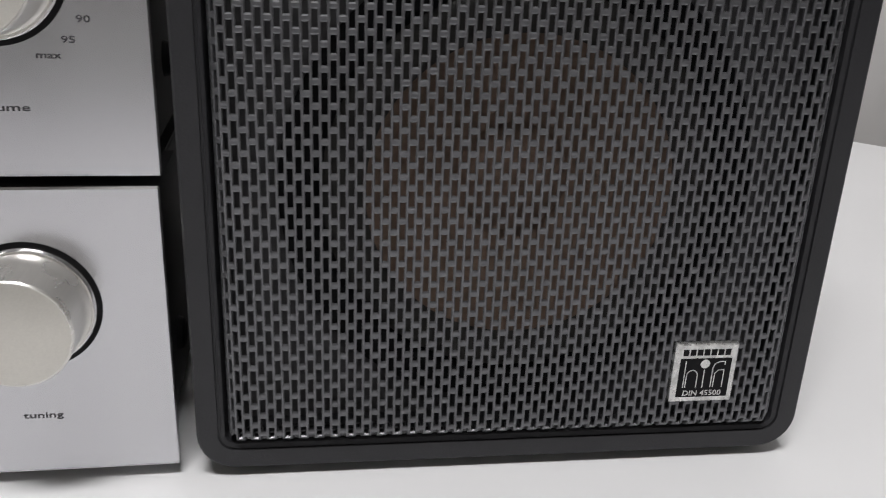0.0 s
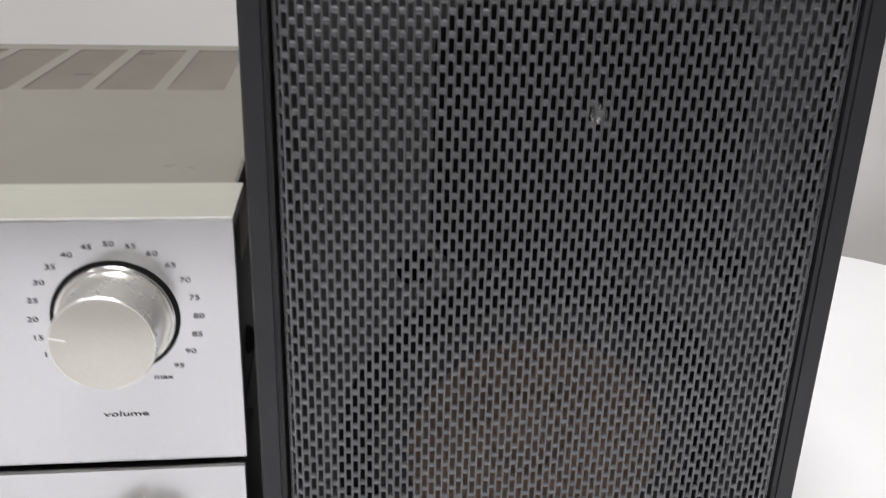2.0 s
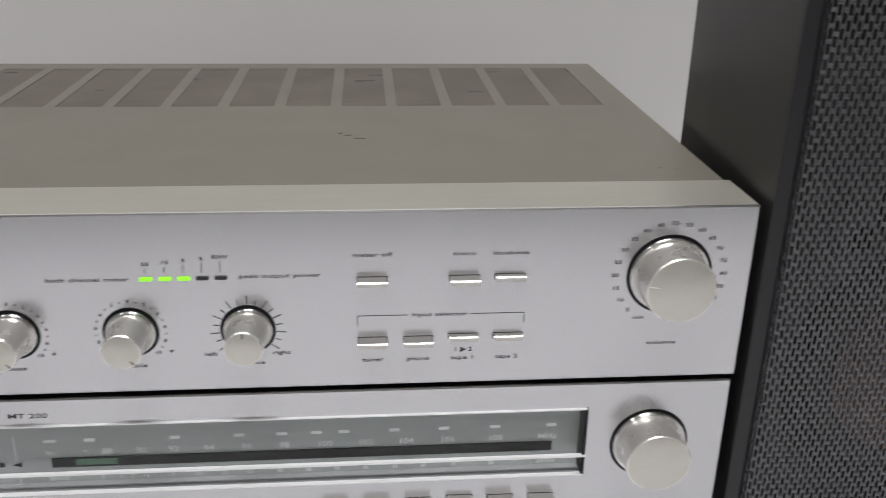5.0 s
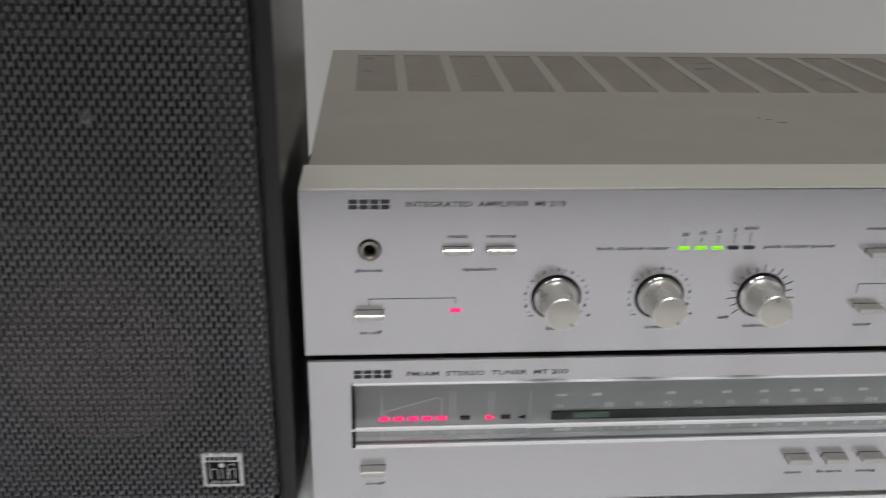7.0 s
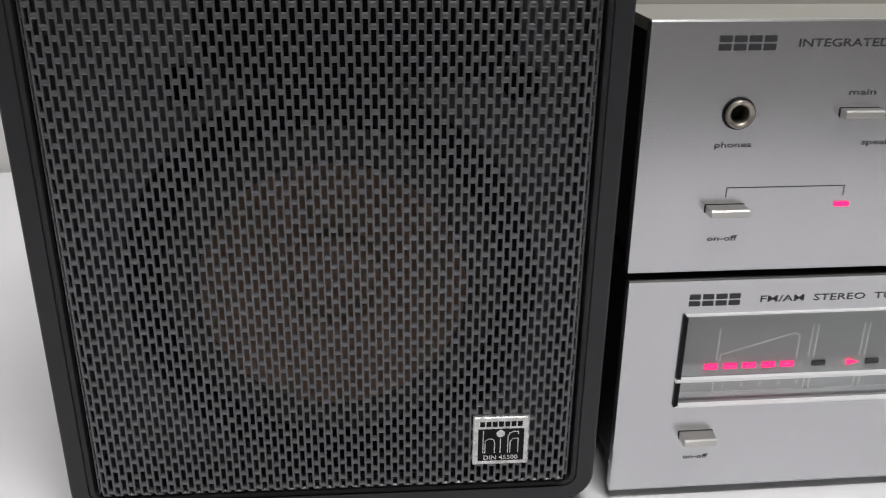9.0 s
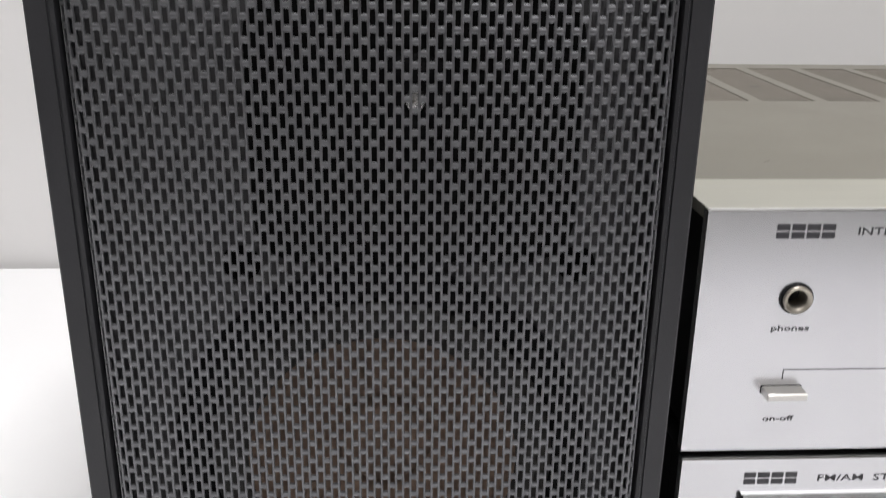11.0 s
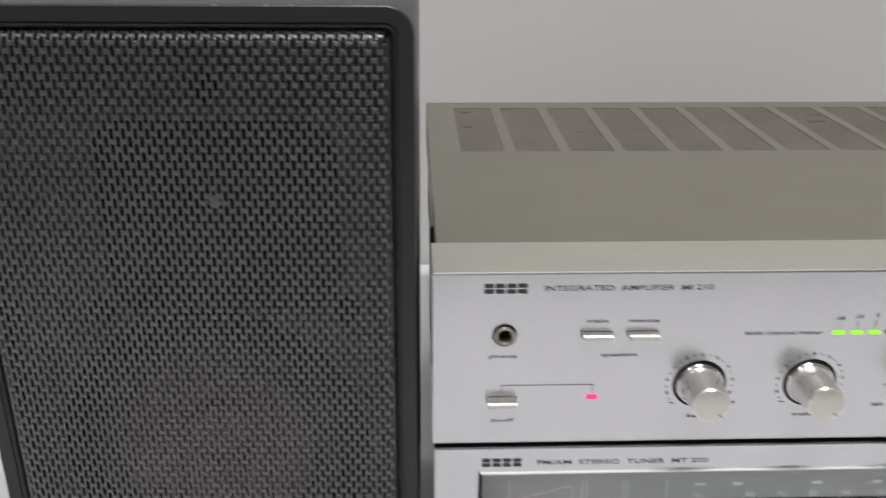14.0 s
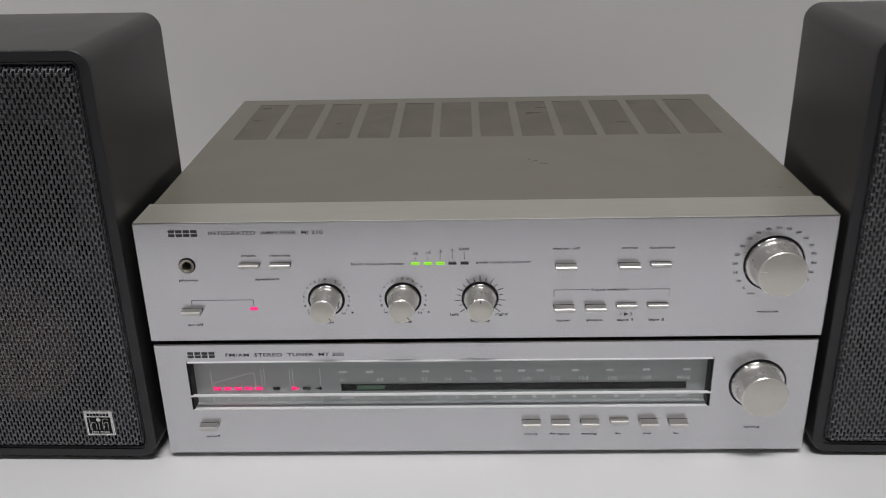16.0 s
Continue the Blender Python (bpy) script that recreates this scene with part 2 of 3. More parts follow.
def writing(text, x, z, height, y, parent, mat, align="CENTER", span=0.0, wide=1.35, name="lettering"):
    """Printed words on an upright face, a hair proud of it; height is that of the capitals, span the width of the whole."""
    curve = bpy.data.curves.new("words", "FONT")
    curve.body, curve.size, curve.align_x, curve.align_y = text, height / 0.70, align, "CENTER"
    curve.offset = (0.02 if mat == M_WHITE_INK else 0.006 if height > 0.0022 else 0.015) * height
    curve.resolution_u = 2
    ob = new("words", curve)
    bpy.context.view_layer.update()
    me = bpy.data.meshes.new_from_object(ob.evaluated_get(bpy.context.evaluated_depsgraph_get()))
    bpy.data.objects.remove(ob)
    bm = bmesh.new()
    bm.from_mesh(me)
    bpy.data.meshes.remove(me)
    if span:
        xs = [v.co.x for v in bm.verts]
        wide = span / (max(xs) - min(xs))
    bm.transform(Matrix.Translation((x, y, z)) @ Matrix.Rotation(radians(90), 4, "X") @ Matrix.Diagonal((wide, 1, 1, 1)))
    return part(name, bm, mat, parent)


def bars(rects, y, parent, mat, name="printed_mark", depth=0.00012):
    """Flat printed bars (x0, x1, z0, z1) on an upright face."""
    bm = bmesh.new()
    for x0, x1, z0, z1 in rects:
        box(x0, x1, y - depth, y, z0, z1, 0, bm)
    return part(name, bm, mat, parent)


def stroke(points, width, y, parent, mat, name="printed_line", closed=False):
    """A printed line of even width through (x, z) points."""
    bm = bmesh.new()
    pts = points + points[:1] if closed else points
    for (xa, za), (xb, zb) in zip(pts, pts[1:]):
        d = Vector((xb - xa, zb - za))
        if d.length < 1e-7:
            continue
        d.normalize()
        nx, nz = -d.y * width / 2, d.x * width / 2
        ex, ez = d.x * width / 2, d.y * width / 2
        q = [(xa - ex + nx, za - ez + nz), (xb + ex + nx, zb + ez + nz), (xb + ex - nx, zb + ez - nz), (xa - ex - nx, za - ez - nz)]
        bm.faces.new([bm.verts.new((x, y, z)) for x, z in q])
    return part(name, bm, mat, parent)


# ---- room ----
WALL_Y = 0.432
TABLE_BACK = 0.424


def setting(name, bm, mat, label):
    return tagged(part(name, bm, mat), label, "room", kind="structure")


FLOOR_Z = -0.74
setting("wall_north", box(-2.2, 2.4, WALL_Y, WALL_Y + 0.12, FLOOR_Z, 2.4), M_WALL, "plain off-white painted wall behind the table")
setting("wall_south", box(-2.2, 2.4, -3.12, -3.0, FLOOR_Z, 2.4), M_FACING, "plain unseen wall facing the table, toned for its reflections")
setting("wall_west", box(-2.32, -2.2, -3.12, WALL_Y + 0.12, FLOOR_Z, 2.4), M_FAR, "plain unseen side wall, darkened to cut bounce light")
setting("wall_east", box(2.4, 2.52, -3.12, WALL_Y + 0.12, FLOOR_Z, 2.4), M_FAR, "plain unseen side wall, darkened to cut bounce light")
setting("floor", box(-2.32, 2.52, -3.12, WALL_Y + 0.12, FLOOR_Z - 0.1, FLOOR_Z), M_FLOOR, "unseen floor, dark brown laminate to cut bounce light")
setting("ceiling", box(-2.32, 2.52, -3.12, WALL_Y + 0.12, 2.4, 2.5), M_CEIL, "plain unseen ceiling, greyed to cut bounce light")

for eye, (long, wide) in zip((MAIN_LAMP, SIDE_LAMP), LAMP_SIZES):
    x, y = eye[0], eye[1]
    lamp = thing("ceiling_lamp", x, y, 2.4, "white rectangular ceiling lamp with a glowing diffuser", "lamp", "ceiling lamps")
    hx, hy = long / 2 + 0.02, wide / 2 + 0.02
    part("housing", box(x - hx, x + hx, y - hy, y + hy, 2.372, 2.40, 0.004), M_LEG, lamp)
    part("diffuser", box(x - long / 2, x + long / 2, y - wide / 2, y + wide / 2, 2.366, 2.374, 0.003), M_LAMP, lamp)

# ---- table ----
table = thing("table", 0, 0, FLOOR_Z, "white laminate table with a rounded back corner", "table")
TX0, TX1, TY0, CORNER = -1.25, 0.745, -0.46, 0.20
bm = bmesh.new()
outline = [(TX0, TY0), (TX1, TY0)]
for i in range(25):
    a = radians(90 * i / 24)
    outline.append((TX1 - CORNER + CORNER * math.cos(a), TABLE_BACK - CORNER + CORNER * math.sin(a)))
outline.append((TX0, TABLE_BACK))
face = bm.faces.new([bm.verts.new((x, y, -0.028)) for x, y in outline])
out = bmesh.ops.extrude_face_region(bm, geom=[face])
top_edges = []
for v in out["geom"]:
    if isinstance(v, bmesh.types.BMVert):
        v.co.z = 0.0
    elif isinstance(v, bmesh.types.BMEdge):
        top_edges.append(v)
bmesh.ops.bevel(bm, geom=top_edges, offset=0.002, segments=3, affect="EDGES")
part("tabletop", bm, M_TABLE, table, smooth=True)
for lx in (TX0 + 0.08, TX1 - 0.13):
    for ly in (TY0 + 0.07, TABLE_BACK - 0.12):
        part("leg", box(lx - 0.025, lx + 0.025, ly - 0.025, ly + 0.025, FLOOR_Z, -0.028, 0.003), M_LEG, table)


# ---- shared pieces of the two hi-fi units ----
def rotary_knob(cx, cz, r_ring, r_body, r_face, length, angle, parent, pointer=True):
    """A satin knob on a chrome collar; the pointer stands at the clock angle."""
    knob = part("knob", turned(cx, cz, [(-0.0016, r_ring * 0.90), (-0.0022, r_body * 1.06), (-0.0036, r_body * 1.01), (-0.006, r_body),
                                        (-length + 0.0007, r_face + 0.0001), (-length + 0.0002, r_face - 0.0003), (-length + 0.0002, r_face - 0.0006)], 64, False),
                M_SATIN, parent, "satin silver rotary knob", True)
    part("knob_face", turned(cx, cz, [(-length + 0.0002, r_face - 0.0006), (-length, r_face - 0.0010), (-length, 0.0006)], 64), M_FACE, knob, "spun metal face", True)
    part("collar", turned(cx, cz, [(-0.0001, r_ring), (-0.0014, r_ring - 0.0001), (-0.0021, r_ring - 0.0006), (-0.0018, r_ring * 0.90)], 64, False), M_CHROME, knob, "chrome collar", True)
    # shade of the gap around the collar, laid on as a flat black ring
    part("shadow_gap", turned(cx, cz, [(-0.00012, r_ring + 0.0013), (-0.00012, r_ring - 0.0004)], 64, False), M_BLACK, knob, "flat black ring for the shaded gap around the collar")
    if pointer:
        bm = box(-0.00025, 0.00025, -length - 0.00008, -length + 0.0001, r_face * 0.66, r_face * 0.95)
        bm.transform(Matrix.Translation((cx, 0, cz)) @ Matrix.Rotation(radians(angle), 4, "Y"))
        part("pointer", bm, M_EDGE if r_face > 0.012 else M_INK, knob, "pale pointer line" if r_face > 0.012 else "dark pointer line")
    return knob


def push_key(cx, cz, out, parent, width=0.0128, height=0.0026):
    """A flat nickel push key under a dark slot; its sloping face stands out by the given length."""
    # the slot isn't cut: its shade is a thin black plate
    slot = part("key_slot", lofted([(cx - width / 2 - 0.00035, cx + width / 2 + 0.00035, cz - height / 2 - 0.0002, cz + height / 2 + 0.00025, 0.0003, -0.00015),
                                    (cx - width / 2 - 0.0001, cx + width / 2 + 0.0001, cz - height / 2, cz + height / 2 + 0.0001, 0.0003, -0.0001)], cap_last=True), M_BLACK, parent, "slot drawn as flat black shade")
    low, top = cz - height / 2, cz + height / 2
    bm = profile_x([(0.001, low), (-out + 0.0004, low), (-out, low + 0.0004), (-out, top - 0.0005), (-out + 0.0005, top), (0.001, top)],
                   cx - width / 2, cx + width / 2, 0.00008)
    part("push_key", bm, M_KEY, slot, "nickel push key")
    return slot


def logo_blocks(x0, x1, z, height, y, parent):
    """The maker's mark as four plain dark blocks, each of two stacked bars."""
    w, h = (x1 - x0) / 4, height / 2
    for i in range(4):
        a, b = x0 + i * w + w * 0.07, x0 + (i + 1) * w - w * 0.11
        bars([(a, b, z - h, z - h * 0.16), (a, b, z + h * 0.16, z + h)], y, parent, M_INK, "maker_mark")


def side_screw(x, y, z, parent):
    s = 1 if x > 0 else -1
    bm = turned(0, 0, [(0, 0.0055), (-0.0016, 0.005), (-0.0022, 0.004), (-0.0016, 0.0022)], 24)
    bm.transform(Matrix.Translation((x, y, z)) @ Matrix.Rotation(radians(90 * s), 4, "Z"))
    part("side_screw", bm, M_BLACK, parent, "black side screw", True)


def foot(x, y, z0, z1, parent):
    bm = turned(0, 0, [(z0, 0.009), (z1, 0.011)], 20)
    bm.transform(Matrix.Translation((x, y, 0)) @ Matrix.Rotation(radians(90), 4, "X"))
    part("foot", bm, M_RUBBER, parent, "black rubber foot")


def front_panel(z0, z1, holes, parent, flange_mat, flange_label):
    """A brushed aluminium face with a top flange that runs back over the cabinet."""
    panel = part("front_panel", plate_with_holes(-0.22, 0.22, z0, z1 - 0.0006, holes, 0.0, 0.004), M_ALU, parent, "brushed silver aluminium front")
    part("top_flange", profile_x([(0.0006, z1), (0.0352, z1 - 0.0002), (0.0352, z1 - 0.004), (0.004, z1 - 0.004), (0.004, z1 - 0.0008), (0.0006, z1 - 0.0008)], -0.22, 0.22), flange_mat, panel, flange_label)
    part("bright_edge", profile_x([(-0.0001, z1 - 0.0007), (0.0003, z1 - 0.0001), (0.0008, z1 + 0.0001), (0.0008, z1 - 0.0007)], -0.22, 0.22), M_EDGE, panel, "polished front edge")
    part("lower_edge", profile_x([(-0.0001, z0 + 0.0004), (0.0005, z0 - 0.0003), (0.0035, z0 - 0.0003), (0.0035, z0 + 0.0004)], -0.22, 0.22), M_EDGE, panel)
    return panel


# ---- amplifier ----
A0, A1 = 0.0960, 0.1812
amp = thing("stereo_amplifier", 0, 0, 0.0915, "silver stereo amplifier with a taupe vented top, on the tuner", "amplifier")
part("chassis", box(-0.2165, 0.2165, 0.004, 0.308, A0 + 0.002, 0.1770, 0.001), M_CHASSIS, amp, "black sheet-metal chassis")
jack_x, jack_z = -0.189, 0.1515
panel = front_panel(A0, A1, [(jack_x - 0.0033, jack_x + 0.0033, jack_z - 0.0033, jack_z + 0.0033)], amp, M_CHAMPAGNE, "champagne aluminium top strip")

# cover with twelve vents
VENT_X0, VENT_PITCH, VENT_W, VENT_Y0, VENT_Y1 = -0.1985, 0.03352, 0.0268, 0.184, 0.2955
vents = [(VENT_X0 + i * VENT_PITCH, VENT_X0 + i * VENT_PITCH + VENT_W, VENT_Y0, VENT_Y1) for i in range(12)]
bm = plate_with_holes(-0.2172, 0.2172, 0.0356, 0.3135, vents, -0.1808, -0.1796)
bm.transform(Matrix(((1, 0, 0, 0), (0, 0, 1, 0), (0, -1, 0, 0), (0, 0, 0, 1))))
cover = part("top_cover", bm, M_COVER, amp, "taupe painted sheet-metal cover")
for s in (-1, 1):
    part("side_lip", box(s * 0.2172 - 0.0006, s * 0.2172 + 0.0006, 0.0356, 0.3135, 0.152, 0.1804), M_COVER, cover)
part("rear_lip", box(-0.2165, 0.2165, 0.3122, 0.3134, 0.104, 0.1795), M_COVER, cover)
for x0, x1, y0, y1 in vents:
    bm = bmesh.new()
    n = 52
    for i in range(n):
        y = y0 + (i + 0.5) * (y1 - y0) / n
        box(x0, x1, y - 0.00076, y + 0.00076, 0.1794, 0.1804, 0, bm)
    part("vent_slats", bm, M_SLAT, cover, "fine ventilation slats")
for x, y, w, a in ((0.041, 0.118, 0.0045, 20), (0.047, 0.112, 0.006, -8), (0.037, 0.122, 0.003, 60)):
    bm = box(-w / 2, w / 2, -0.0004, 0.0004, 0.1808, 0.18092)
    bm.transform(Matrix.Translation((x, y, 0)) @ Matrix.Rotation(radians(a), 4, "Z"))
    part("scratch", bm, M_CHASSIS, cover, "dark scratch in the paint")
for x, y, w, d in ((0.0505, 0.2570, 0.013, 0.0016), (0.046, 0.2530, 0.006, 0.0012), (-0.1905, 0.2845, 0.008, 0.0018), (-0.1915, 0.2435, 0.006, 0.0016), (0.1416, 0.2856, 0.009, 0.0015),
                   (0.0585, 0.2745, 0.012, 0.0012), (0.122, 0.223, 0.010, 0.0010), (-0.063, 0.262, 0.006, 0.0010), (-0.118, 0.230, 0.005, 0.0010)):
    part("dark_patch", box(x - w / 2, x + w / 2, y - d, y + d, 0.18035, 0.18048), M_PATCH, cover, "dark worn patch on the slats")
for x, y, w, a, mat in ((0.1984, 0.0468, 0.0022, 10, M_WORN), (0.1930, 0.0561, 0.0050, 25, M_SLAT), (0.2005, 0.0535, 0.0030, -30, M_SLAT), (-0.178, 0.061, 0.0030, 40, M_SLAT)):
    bm = box(-w / 2, w / 2, -0.0003, 0.0003, 0.1808, 0.18089)
    bm.transform(Matrix.Translation((x, y, 0)) @ Matrix.Rotation(radians(a), 4, "Z"))
    part("scuff", bm, mat, cover, "small scuff in the paint")

jack = part("headphone_jack", turned(jack_x, jack_z, [(-0.0001, 0.0048), (-0.0016, 0.0047), (-0.0021, 0.0044), (-0.0020, 0.0039), (-0.0013, 0.0031), (0.0002, 0.0028), (0.005, 0.0027)], 40, False), M_NICKEL, amp, "headphone socket with a steel ring", True)
part("socket_hole", turned(jack_x, jack_z, [(0.0045, 0.0034), (0.0048, 0.0034)], 24), M_VOID, jack)
part("socket_washer", turned(jack_x, jack_z, [(-0.00012, 0.0054), (-0.0009, 0.0052), (-0.0013, 0.0050), (-0.0010, 0.0046)], 40, False), M_BLACK, jack)

for cx, ang in ((-0.1015, 140), (-0.0518, 140), (-0.0020, 0)):
    rotary_knob(cx, 0.1258, 0.0107, 0.0086, 0.0081, 0.0185, ang, amp)
rotary_knob(0.1833, 0.1486, 0.0180, 0.0157, 0.0152, 0.0180, -80, amp)

for cx, cz, out in ((-0.149, 0.1515, 0.0042), (-0.129, 0.1515, 0.0042), (-0.1895, 0.1190, 0.0060), (0.0522, 0.1488, 0.0062), (0.0922, 0.1488, 0.0062),
                    (0.1122, 0.1492, 0.0036), (0.0520, 0.1190, 0.0066), (0.0722, 0.1190, 0.0066), (0.0922, 0.1198, 0.0036), (0.1122, 0.1198, 0.0036)):
    push_key(cx, cz, out, amp)

YP = -0.00012
logo_blocks(-0.1985, -0.1795, 0.1740, 0.0046, YP, panel)
writing("INTEGRATED  AMPLIFIER  MI 210", -0.1730, 0.1738, 0.0025, YP, panel, M_INK, "LEFT", 0.0722)
for text, x, z, span in (("phones", -0.1895, 0.1410, 0.0122), ("main", -0.149, 0.1580, 0.0090), ("remote", -0.129, 0.1580, 0.0132), ("speakers", -0.1385, 0.1412, 0.0156),
                         ("on-off", -0.189, 0.1080, 0.0104), ("meter off", 0.0522, 0.1606, 0.0172), ("mono", 0.0920, 0.1606, 0.0100), ("loudness", 0.1122, 0.1606, 0.0156),
                         ("input selector", 0.0815, 0.1312, 0.0245), ("tuner", 0.0520, 0.1088, 0.0096), ("phono", 0.0722, 0.1088, 0.0100), ("tape 1", 0.0922, 0.1088, 0.0102),
                         ("tape 2", 0.1122, 0.1088, 0.0102), ("volume", 0.1832, 0.1140, 0.0140), ("left", -0.0188, 0.1138, 0.0056), ("right", 0.0118, 0.1138, 0.0078),
                         ("1", 0.0890, 0.1130, 0.0), ("2", 0.0956, 0.1130, 0.0), ("bass", -0.1015, 0.1090, 0.0075), ("treble", -0.0518, 0.1090, 0.0105), ("balance", -0.0020, 0.1090, 0.0125)):
    writing(text, x, z, 0.0019, YP, panel, M_INK_SOFT, "CENTER", span)
writing("both channel meter", -0.0500, 0.1512, 0.0019, YP, panel, M_INK_SOFT, "RIGHT", 0.0340)
writing("peak output power", -0.0045, 0.1516, 0.0019, YP, panel, M_INK_SOFT, "LEFT", 0.0345)
stroke([(0.0913, 0.1121), (0.0932, 0.1130), (0.0913, 0.1139), (0.0913, 0.1121), (0.0925, 0.1130)], 0.0006, YP, panel, M_INK_SOFT)
stroke([(-0.1895, 0.1228), (-0.1895, 0.1262), (-0.1492, 0.1262), (-0.1492, 0.1228)], 0.0003, YP, panel, M_INK_SOFT)
stroke([(0.0455, 0.1262), (0.0455, 0.1312), (0.0675, 0.1312)], 0.0003, YP, panel, M_INK_SOFT)
stroke([(0.0955, 0.1312), (0.1192, 0.1312), (0.1192, 0.1262)], 0.0003, YP, panel, M_INK_SOFT)


def diode(x, z, w, h, mat, parent, label):
    part("diode", box(x - w / 2, x + w / 2, -0.0008, 0.0006, z - h / 2, z + h / 2, 0.0003), mat, parent, label)


diode(-0.1492, 0.1197, 0.0050, 0.0017, M_PINK, amp, "lit red power light")
for i, (x, t) in enumerate(zip((-0.0430, -0.0350, -0.0272, -0.0195, -0.0118), (".05", ".15", ".5", "5", "80W"))):
    diode(x, 0.1512, 0.0052, 0.0017, M_LIME if i < 3 else M_DEAD, amp, "lit green level light" if i < 3 else "unlit level light")
    rise = 0.0008 * (i + 1)
    stroke([(x, 0.1540), (x, 0.1548 + rise)], 0.0003, YP, panel, M_INK_SOFT)
    writing(t, x, 0.1573 + rise * 0.9, 0.0017, YP, panel, M_INK_SOFT, "CENTER", wide=1.4)

for cx in (-0.1015, -0.0518):
    for k in range(-5, 6):
        a = radians(27 * k)
        writing(str(abs(2 * k)), cx + 0.0148 * math.sin(a), 0.1258 + 0.0148 * math.cos(a), 0.0016, YP, panel, M_INK_SOFT, "CENTER", wide=1.3) if k > -5 else None
        if k < 5:
            b = radians(27 * k + 13.5)
            bx, bz = cx + 0.0148 * math.sin(b), 0.1258 + 0.0148 * math.cos(b)
            bars([(bx - 0.0003, bx + 0.0003, bz - 0.0003, bz + 0.0003)], YP, panel, M_INK_SOFT, "scale_dot")
    bars([(cx - 0.0125, cx - 0.0105, 0.1158, 0.1162)], YP, panel, M_INK_SOFT, "scale_mark")
    bars([(cx + 0.0155, cx + 0.0171, 0.1158, 0.1162), (cx + 0.0161, cx + 0.0165, 0.1152, 0.1168)], YP, panel, M_INK_SOFT, "scale_mark")
for k in range(-8, 9):
    a = radians(16 * k)
    r1 = 0.0162 if k % 2 == 0 else 0.0148
    stroke([(-0.0020 + 0.0126 * math.sin(a), 0.1258 + 0.0126 * math.cos(a)), (-0.0020 + r1 * math.sin(a), 0.1258 + r1 * math.cos(a))], 0.00045, YP, panel, M_INK, "scale_tick")
for k in range(-10, 11):
    a = radians(15 * k)
    t = "min" if k == -10 else "max" if k == 10 else str(50 + 5 * k)
    writing(t, 0.1835 + 0.0246 * math.sin(a), 0.1486 + 0.0246 * math.cos(a), 0.0017, YP, panel, M_INK_SOFT, "CENTER", wide=1.45)
for s in (-1, 1):
    side_screw(s * 0.2178, 0.038, 0.1200, amp)
    side_screw(s * 0.2178, 0.070, 0.1700, amp)
    for y in (0.03, 0.28):
        foot(s * 0.19, y, 0.0915, A0 + 0.003, amp)

amp.location.z, amp.scale = 0.0889, (0.9978, 1.0, 0.9801)

# ---- tuner ----
T0, T1 = 0.0052, 0.0930
tuner = thing("radio_tuner", 0, 0, 0, "silver radio tuner with a lit dial window, under the amplifier", "tuner")
part("chassis", box(-0.2165, 0.2165, 0.020, 0.300, 0.0075, 0.0905, 0.001), M_CHASSIS, tuner, "black sheet-metal chassis")
W0, W1, Z0, Z1 = -0.1988, 0.1522, 0.0420, 0.0793
# flange in chassis black: the shade of the gap is in its colour
tpanel = front_panel(T0, T1, [(W0, W1, Z0, Z1)], tuner, M_CHASSIS, "top flange blackened for the shade under the amplifier")
part("panel_backing", plate_with_holes(-0.2165, 0.2165, T0 + 0.002, 0.090, [(W0 - 0.001, W1 + 0.001, Z0 - 0.001, Z1 + 0.001)], 0.004, 0.0205), M_CHASSIS, tuner)

window = part("dial_window", box(W0 - 0.0008, W1 + 0.0008, 0.0080, 0.0100, Z0 - 0.0008, Z1 + 0.0008), M_DIAL, tuner, "grey tuning dial behind clear acrylic")
RAIL = 0.0528
part("dial_pane", profile_x([(-0.0009, Z1), (-0.0012, RAIL + 0.0007), (0.0010, RAIL + 0.0007), (0.0010, Z1)], W0, W1), M_PANE, window, "clear upper pane").visible_shadow = False
part("dial_pane", profile_x([(-0.0012, RAIL - 0.0007), (-0.0009, Z0), (0.0010, Z0), (0.0010, RAIL - 0.0007)], W0, W1), M_PANE, window, "clear lower pane").visible_shadow = False
part("rail", profile_x([(-0.0013, RAIL - 0.0006), (-0.0016, RAIL), (-0.0013, RAIL + 0.0007), (0.0004, RAIL + 0.0008), (0.0004, RAIL - 0.0007)], W0 - 0.001, W1 + 0.001), M_RAIL, window, "near-white rail across the window, the lamp's highlight in its colour")
for zz in (Z0, Z1):
    part("window_trim", profile_x([(-0.0013, zz - 0.0003), (-0.0013, zz + 0.0003), (0.0010, zz + 0.0003), (0.0010, zz - 0.0003)], W0, W1), M_RAIL, window, "near-white window trim with glare in its colour")
for xx in (W0, W1):
    part("window_end", box(xx - 0.0008, xx + 0.0008, -0.0011, 0.0085, Z0, Z1), M_BLACK, window, "dark window end")
YD = 0.0078
for zz in (Z0, Z1):
    part("recess_lining", box(W0 + 0.0008, W1 - 0.0008, 0.0012, 0.0079, zz - 0.0004 if zz == Z1 else zz, zz if zz == Z1 else zz + 0.0004), M_LINING, window, "grey lining of the dial recess")
part("tuning_slot", box(-0.0978, 0.1385, YD - 0.0004, YD + 0.0005, 0.0508, 0.0559), M_BLACK, window, "black tuning slot")
part("tuning_pointer", box(-0.0868, -0.0678, YD - 0.0009, YD, 0.0520, 0.0552, 0.0003), M_GREEN, window, "green tuning pointer")
YT = 0.0013
writing("fm", -0.0972, 0.0633, 0.0026, YT, window, M_WHITE_INK, "LEFT", wide=1.1)
bars([(-0.0975, -0.092, 0.0691, 0.0705)], YT, window, M_WHITE_INK)
